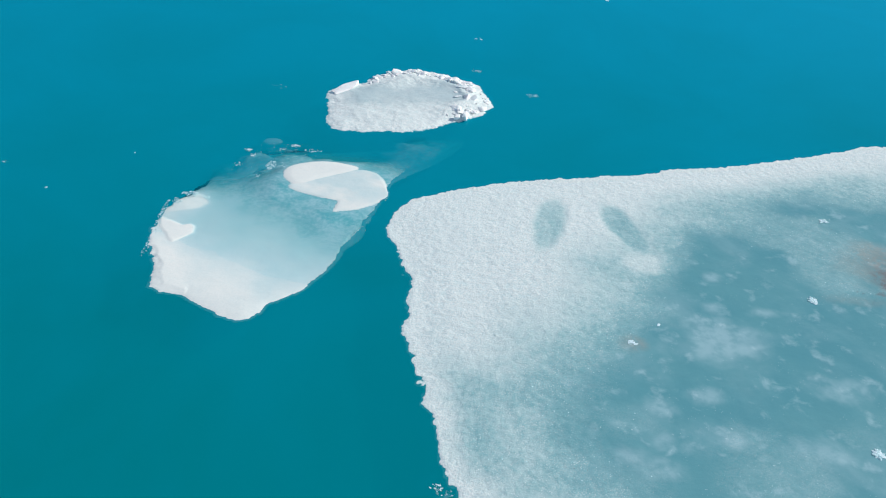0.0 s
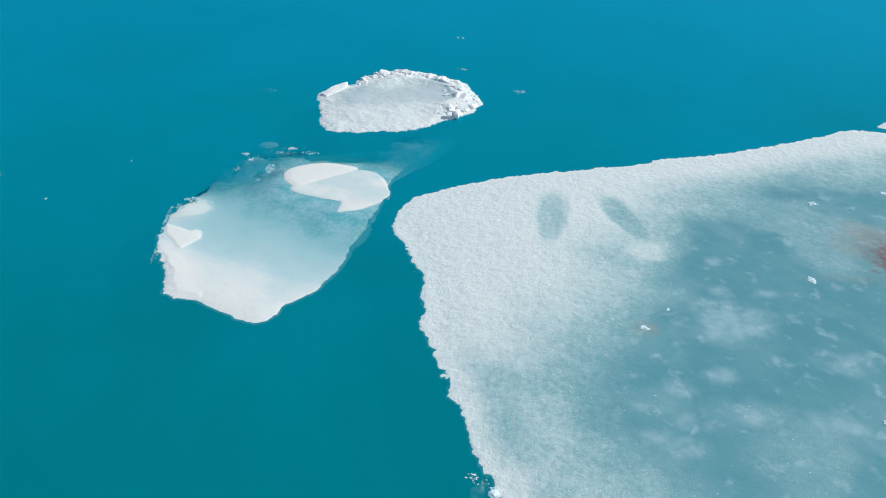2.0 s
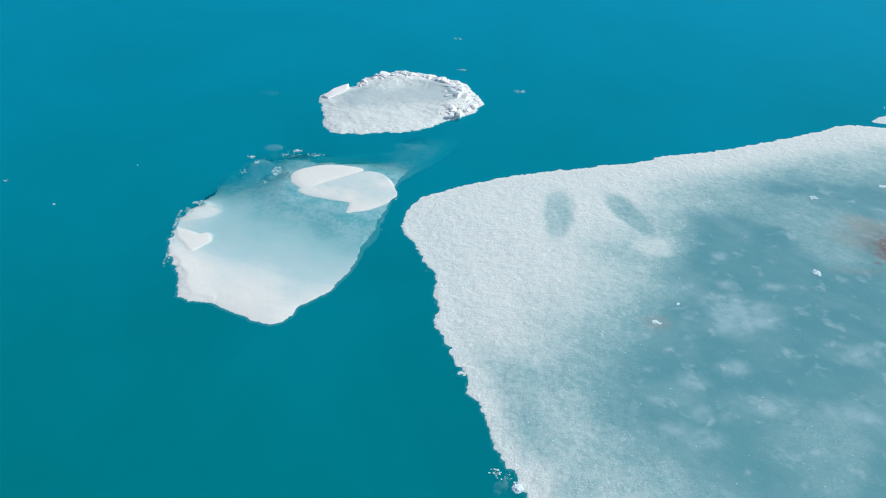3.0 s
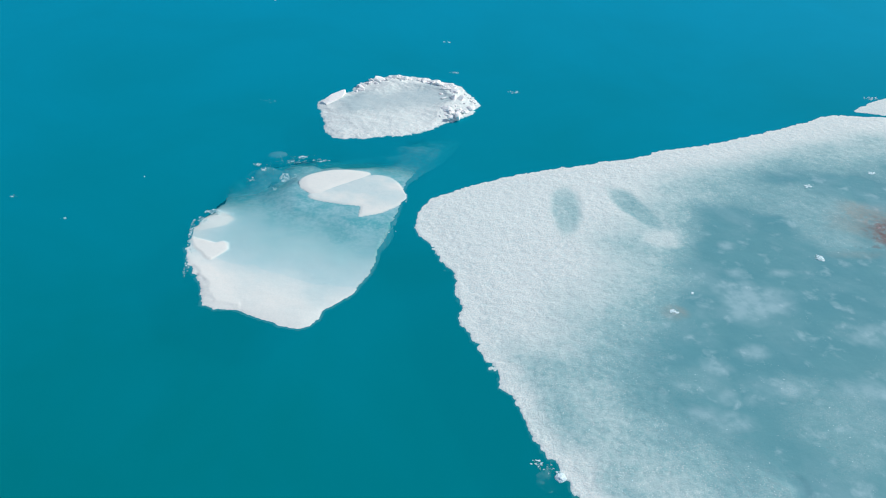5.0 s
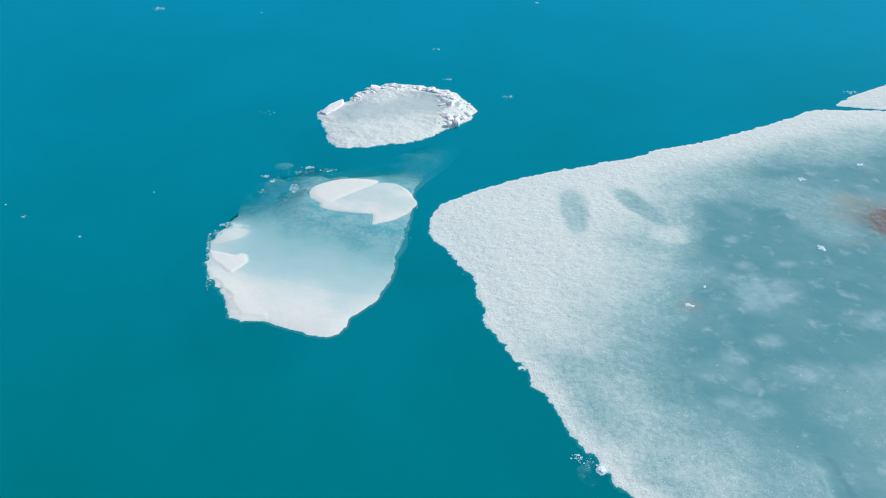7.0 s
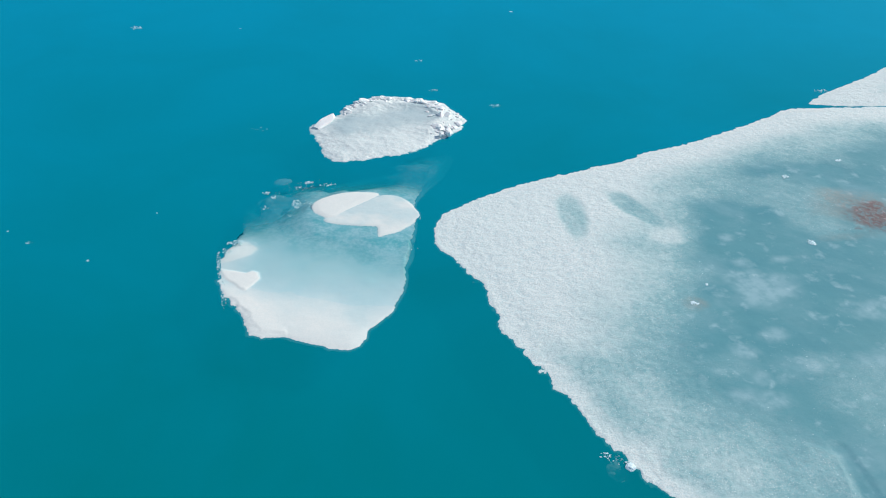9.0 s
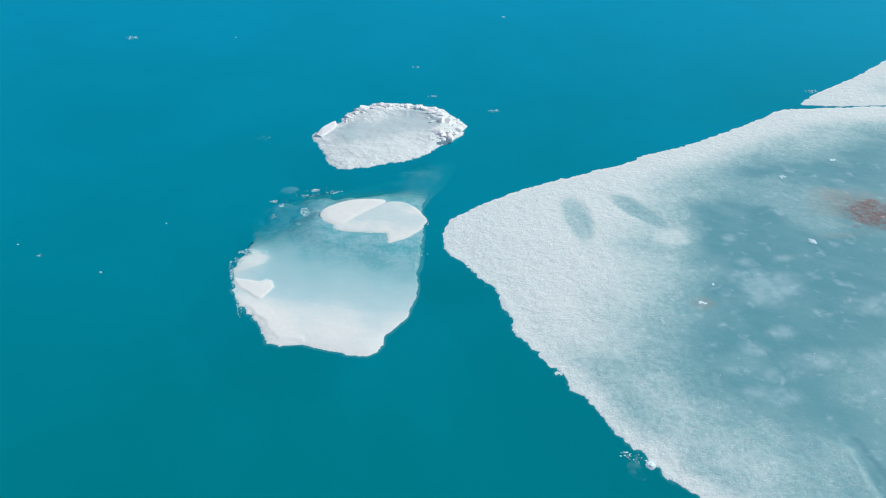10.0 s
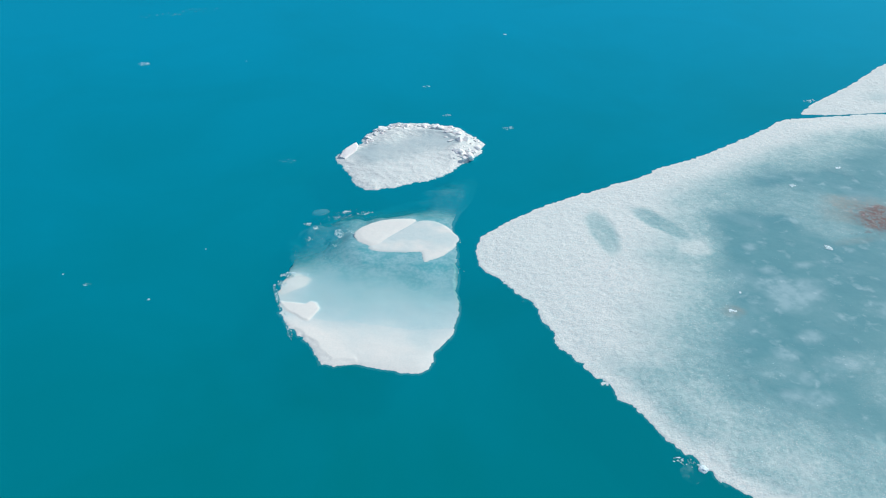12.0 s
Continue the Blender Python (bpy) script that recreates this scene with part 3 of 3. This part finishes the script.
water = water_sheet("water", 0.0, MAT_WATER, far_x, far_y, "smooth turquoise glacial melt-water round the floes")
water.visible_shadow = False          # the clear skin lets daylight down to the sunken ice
# added sheets stand in for the water's depth and soften the floes' shadows
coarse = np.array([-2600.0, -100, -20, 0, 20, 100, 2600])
water_sheet("water_haze_sheet", -0.30, MAT_VEIL, coarse, coarse, "added half-clear sheet standing in for the depth of silty water")
water_sheet("water_haze_sheet", -0.55, MAT_VEIL, coarse, coarse, "added half-clear sheet standing in for the depth of silty water")
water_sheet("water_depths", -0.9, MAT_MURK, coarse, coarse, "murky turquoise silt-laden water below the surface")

# ---- floes ----
G = 0.0125
floe("ice_floe", sheet_height, np.concatenate([np.arange(-0.45, 6.4, G), ease(6.4, 13.0, G, 1.01)]),
     np.concatenate([ease(3.2, 0.7, G, 1.008)[::-1], np.arange(3.2, 10.35, G)]), MAT_SHEET,
     "broad ice sheet, white granular rim, wet blue-grey middle, rusty stain", parts=SHEET_PARTS)
floe("ice_floe", next_sheet_height, np.concatenate([np.arange(5.8, 9.4, 0.02), ease(9.4, 15.2, 0.02, 1.06)]), np.arange(9.4, 13.4, 0.02), MAT_SHEET,
     "pointed white ice sheet parted from its neighbour by a narrow crack", parts=("snow_crust", "slush"))
floe("ice_floe", drift_height, np.arange(-2.85, 0.75, 0.015), np.arange(5.35, 9.95, 0.015), MAT_DRIFT,
     "tilted white ice floe sinking into the turquoise water at its back", -0.45, ("dry_top", "raised_chip", "rim_crest", "sunken_shelf"))
floe("ice_slab", slab_height(SLAB_A, 91, 0.007), np.arange(-1.6, -0.4, 0.011), np.arange(7.9, 8.8, 0.011), MAT_DRIFT,
     "small smooth white ice slab beside a cracked-off twin", 0.085)
floe("ice_slab", slab_height(SLAB_B, 95, 0.003), np.arange(-1.5, 0.0, 0.011), np.arange(7.45, 8.7, 0.011), MAT_DRIFT,
     "small notched white ice slab, wet along its near rim", 0.085)
rubble = floe("ice_floe", rubble_height, np.arange(-1.5, 1.2, 0.014), np.arange(9.05, 11.75, 0.014), MAT_RUBBLE,
     "rough white ice floe with a rubble ridge round a grey hollow", -0.15, ("granular_front", "rubble_ridge", "grey_hollow"))


# ---- loose ice ----
def lump_mesh(seed, squash, mat, level=2, bite=0.35):
    bm = bmesh.new()
    bmesh.ops.create_icosphere(bm, subdivisions=level, radius=1.0)
    off = Vector((seed * 3.7, seed * 1.9, seed * 5.3))
    for v in bm.verts:
        p = v.co.copy()
        r = 1 + bite * noise.noise(p * 1.1 + off) + 0.5 * bite * noise.noise(p * 2.6 + off)
        v.co = Vector((p.x * r, p.y * r * (0.75 + 0.2 * math.sin(seed)), p.z * r * squash))
    me = bpy.data.meshes.new("ice_chunk")
    bm.to_mesh(me)
    bm.free()
    me.materials.append(mat)
    return me


LUMPS = [lump_mesh(k, 0.10, MAT_CHUNK, 3, 1.0) for k in range(6)]


def chunk(x, y, z, size, k, label, group="", turn=None):
    ob = new("ice_chunk", LUMPS[k % len(LUMPS)])
    ob.matrix_world = pose(x, y, z, 0, 0, turn if turn is not None else 47 * k) @ Matrix.Diagonal((size, size, size, 1))
    return tagged(ob, label, "ice chunk", group)


SHARD_V, SHARD_F = [], []
for seed in range(5):
    bm = bmesh.new()
    bmesh.ops.create_icosphere(bm, subdivisions=1, radius=1.0)
    for v in bm.verts:
        p = v.co.copy()
        v.co = p * (1 + 0.8 * noise.noise(p * 1.3 + Vector((seed * 4.1, 2.0, seed))))
    SHARD_V.append(np.array([v.co[:] for v in bm.verts]))
    SHARD_F.append(np.array([[v.index for v in f.verts] for f in bm.faces]))
    bm.free()


def brash(places, label, seed):
    """A scatter of slivers of ice at the waterline. places: x, y, spread in x and y, how many, least and greatest size, height."""
    rnd = np.random.RandomState(seed)
    vs, fs, n = [], [], 0
    for x, y, sx, sy, many, small, large, high in places:
        for k in range(many):
            q = rnd.randint(5)
            size = small + (large - small) * rnd.rand() ** 2.2
            a = rnd.rand() * 6.283
            v = SHARD_V[q] * size * np.array([1.0, 0.20 + 0.6 * rnd.rand(), 0.07 + 0.08 * rnd.rand()])
            v = v @ np.array([[math.cos(a), math.sin(a), 0], [-math.sin(a), math.cos(a), 0], [0, 0, 1]])
            r, b = rnd.rand() ** 0.6, rnd.rand() * 6.283
            v = v + np.array([x + sx * r * math.cos(b), y + sy * r * math.sin(b), high - 0.05 * size])
            vs.append(v)
            fs.append(SHARD_F[q] + n)
            n += len(v)
    me = bpy.data.meshes.new("brash_ice")
    me.from_pydata(np.concatenate(vs).tolist(), [], np.concatenate(fs).tolist())
    me.materials.append(MAT_BRASH)
    return tagged(new("brash_ice", me), label, "brash ice", kind="stuff")


cake = new("ice_chunk", lump_mesh(50, 0.22, MAT_CHUNK, 3, 0.22))
cake.matrix_world = pose(-1.67, 9.07, -0.052, 0, 0, 12) @ Matrix.Diagonal((0.115, 0.10, 0.10, 1))
tagged(cake, "white ice cake awash just under the water", "ice chunk")
brash([(-1.46, 8.74, 0.42, 0.26, 160, 0.002, 0.008, 0.0), (-1.88, 8.74, 0.045, 0.03, 40, 0.003, 0.021, 0.0), (-1.80, 8.63, 0.03, 0.05, 32, 0.003, 0.018, 0.0),
       (-1.92, 8.41, 0.05, 0.05, 18, 0.003, 0.019, 0.0), (-1.38, 8.92, 0.06, 0.035, 60, 0.003, 0.021, 0.0), (-1.16, 8.84, 0.10, 0.04, 50, 0.003, 0.016, 0.0),
       (-1.50, 8.80, 0.18, 0.05, 80, 0.002, 0.013, 0.0), (-1.56, 8.44, 0.055, 0.10, 220, 0.002, 0.018, 0.0), (-1.44, 8.44, 0.05, 0.08, 40, 0.002, 0.013, 0.0),
       (-1.66, 8.20, 0.05, 0.04, 30, 0.002, 0.011, 0.0), (-1.85, 8.20, 0.35, 0.25, 60, 0.002, 0.006, 0.0)],
      "glinting slivers of brash ice over sunken ice", 1)
brash([(-2.25, 7.73, 0.10, 0.05, 160, 0.002, 0.014, 0.001), (-2.10, 7.70, 0.07, 0.025, 50, 0.002, 0.010, 0.0), (-2.44, 7.36, 0.025, 0.25, 120, 0.002, 0.013, 0.001), (-2.41, 6.80, 0.025, 0.25, 90, 0.002, 0.012, 0.001),
       (-2.36, 7.58, 0.05, 0.07, 70, 0.002, 0.012, 0.001)], "brash ice crumbled along the floe's western rim", 2)
brash([(-0.48, 7.45, 0.10, 0.12, 7, 0.003, 0.012, 0.0), (-0.42, 7.30, 0.05, 0.1, 5, 0.003, 0.014, 0.0), (-0.24, 8.02, 0.03, 0.12, 5, 0.004, 0.012, 0.0)],
      "sparse slivers of ice at a floe's wet rim", 3)
brash([(0.46, 4.17, 0.05, 0.04, 26, 0.003, 0.014, 0.002), (0.53, 4.12, 0.07, 0.06, 40, 0.002, 0.010, 0.001), (0.60, 4.03, 0.03, 0.05, 18, 0.004, 0.018, 0.004)], "brash ice caught at the ice sheet's near rim", 4)
for x, y, z, size, turn, words in ((0.605, 4.02, 0.0, 0.042, 70, "small white ice lump lodged against the ice sheet's rim"), (0.55, 4.06, -0.07, 0.11, 60, "pale ice lump sunk beside the ice sheet's rim")):
    lump = new("ice_chunk", lump_mesh(52, 0.35, MAT_CHUNK, 3, 0.5))
    lump.matrix_world = pose(x, y, z, 0, 0, turn) @ Matrix.Diagonal((size, size, size, 1))
    tagged(lump, words, "ice chunk")
brash([(6.72, 10.72, 0.12, 0.07, 30, 0.006, 0.026, 0.002), (6.75, 10.12, 0.3, 0.02, 60, 0.006, 0.02, -0.004)], "brash ice beside the pointed ice sheet", 5)
brash([(-3.66, 14.58, 0.05, 0.10, 9, 0.015, 0.04, 0.0), (-3.56, 14.56, 0.06, 0.07, 14, 0.01, 0.034, 0.0), (-3.2, 17.2, 0.5, 0.12, 16, 0.01, 0.035, 0.0),
       (-2.5, 17.4, 0.4, 0.15, 14, 0.01, 0.03, 0.0), (0.71, 11.45, 0.08, 0.06, 24, 0.004, 0.022, 0.0), (1.46, 10.80, 0.09, 0.05, 34, 0.004, 0.020, 0.0),
       (0.75, 12.64, 0.07, 0.05, 8, 0.01, 0.03, 0.0), (-3.73, 7.63, 0.04, 0.03, 8, 0.005, 0.016, 0.0), (-4.33, 8.06, 0.04, 0.03, 8, 0.004, 0.014, 0.002), (-1.86, 10.46, 0.10, 0.09, 6, 0.008, 0.022, 0.0)],
      "loose slivers of ice adrift on open water", 6)
BITS = [(-4.34, 8.05, 0.009), (-4.57, 8.32, 0.009), (-3.08, 8.47, 0.008), (2.95, 14.85, 0.026), (-1.95, 14.38, 0.012)]
for k, (x, y, size) in enumerate(BITS):
    chunk(x, y, 0.0, size, k, "tiny white ice chunk adrift on open water", "floating ice bits")
CRUMBS = [(3.95, 6.72, 0.042), (4.53, 8.18, 0.034), (5.50, 8.49, 0.038), (2.38, 6.17, 0.022), (3.86, 4.80, 0.045), (2.10, 5.90, 0.022), (2.13, 5.88, 0.016), (2.07, 5.89, 0.012)]
for k, (x, y, size) in enumerate(CRUMBS):
    chunk(x, y, float(sheet_height(np.array([x]), np.array([y]))[0][0]) + 0.03 * size, size, k + 2, "white ice crumb lying on the ice sheet", "ice crumbs on the sheet")

# rubble frozen onto the ridged floe
def shard_mesh(seed, sx, sy, sz, many=12):
    """An angular block of ice: the hull of a few random corners."""
    rnd = np.random.RandomState(seed)
    bm = bmesh.new()
    for k in range(many):
        p = rnd.uniform(-1, 1, 3)
        p = p / max(np.abs(p).max(), 0.6)
        bm.verts.new((p[0] * sx, p[1] * sy, p[2] * sz))
    hull = bmesh.ops.convex_hull(bm, input=bm.verts)
    loose = list({v for v in hull["geom_interior"] + hull["geom_unused"] if isinstance(v, bmesh.types.BMVert)})
    bmesh.ops.delete(bm, geom=loose, context="VERTS")
    bmesh.ops.bevel(bm, geom=bm.edges[:], offset=0.12 * min(sx, sy, sz), segments=1, affect="EDGES")
    me = bpy.data.meshes.new("ice_block")
    bm.to_mesh(me)
    bm.free()
    me.materials.append(MAT_BLOCK)
    return me


rnd = np.random.RandomState(5)
BLOCKS = [shard_mesh(20 + k, 1.0, 0.75, 0.32, 16) for k in range(4)] + [lump_mesh(30 + k, 0.38, MAT_BLOCK, 2, 0.8) for k in range(6)]
RIDGE = [(-0.72, 10.72), (-0.55, 11.02), (-0.30, 11.20), (-0.02, 11.18), (0.25, 11.10), (0.50, 10.92), (0.68, 10.66), (0.74, 10.36), (0.60, 10.06), (0.44, 9.92)]
for k in range(170):
    u = (len(RIDGE) - 1.001) * rnd.rand()
    i, f = int(u), u - int(u)
    x = RIDGE[i][0] * (1 - f) + RIDGE[i + 1][0] * f + (0.06 + 0.05 * (u > 5)) * rnd.randn()
    y = RIDGE[i][1] * (1 - f) + RIDGE[i + 1][1] * f + 0.075 * rnd.randn()
    size = 0.016 + 0.056 * rnd.rand() ** 2.0
    lift, mask = (v for v in rubble_height(np.array([x]), np.array([y])))
    if mask["rim"][0] < 0.02:
        continue
    lift = float(lift[0])
    ob = new("ice_block", BLOCKS[k % len(BLOCKS)])
    ob.parent = rubble
    ob.matrix_basis = Matrix.Translation(-rubble.location) @ pose(x, y, max(lift, 0.0) + 0.05 * size, 9 * rnd.randn(), 9 * rnd.randn(), 360 * rnd.rand()) @ Matrix.Diagonal((size * 1.2, size, size, 1))
for x, y, z, turn, sx, sy, sz in ((-0.99, 10.50, 0.036, 48, 0.235, 0.075, 0.014), (0.575, 9.95, 0.05, 75, 0.085, 0.04, 0.03), (0.47, 9.90, 0.045, 20, 0.04, 0.035, 0.025)):
    ob = new("ice_block", shard_mesh(3, sx, sy, sz, 26))
    ob.parent = rubble
    ob.matrix_basis = Matrix.Translation(-rubble.location) @ pose(x, y, z, 4, -4, turn)

# crumbs and specks of white ice strewn over the wet middle of the sheet
rnd = np.random.RandomState(9)
px, py = 0.7 + 5.5 * rnd.rand(8000), 3.4 + 5.6 * rnd.rand(8000)
hz, hm = sheet_height(px, py)
specks = [(x, y, 0.0, 0.0, 1, 0.002, 0.008, z + 0.002) for x, y, z, w, d in zip(px, py, hz, hm["wet"], hm["rim"]) if 0.36 < w < 0.93 and d > 0.15]
for x, y, many in ((3.95, 6.72, 26), (4.53, 8.18, 12), (5.50, 8.49, 14), (3.86, 4.80, 22), (2.10, 5.89, 8)):
    specks.append((x, y, 0.055, 0.05, many, 0.005, 0.026, float(sheet_height(np.array([x]), np.array([y]))[0][0]) + 0.006))
tagged(brash(specks, "white specks of crumbled ice strewn over the wet ice sheet", 8), category="ice crumbs")
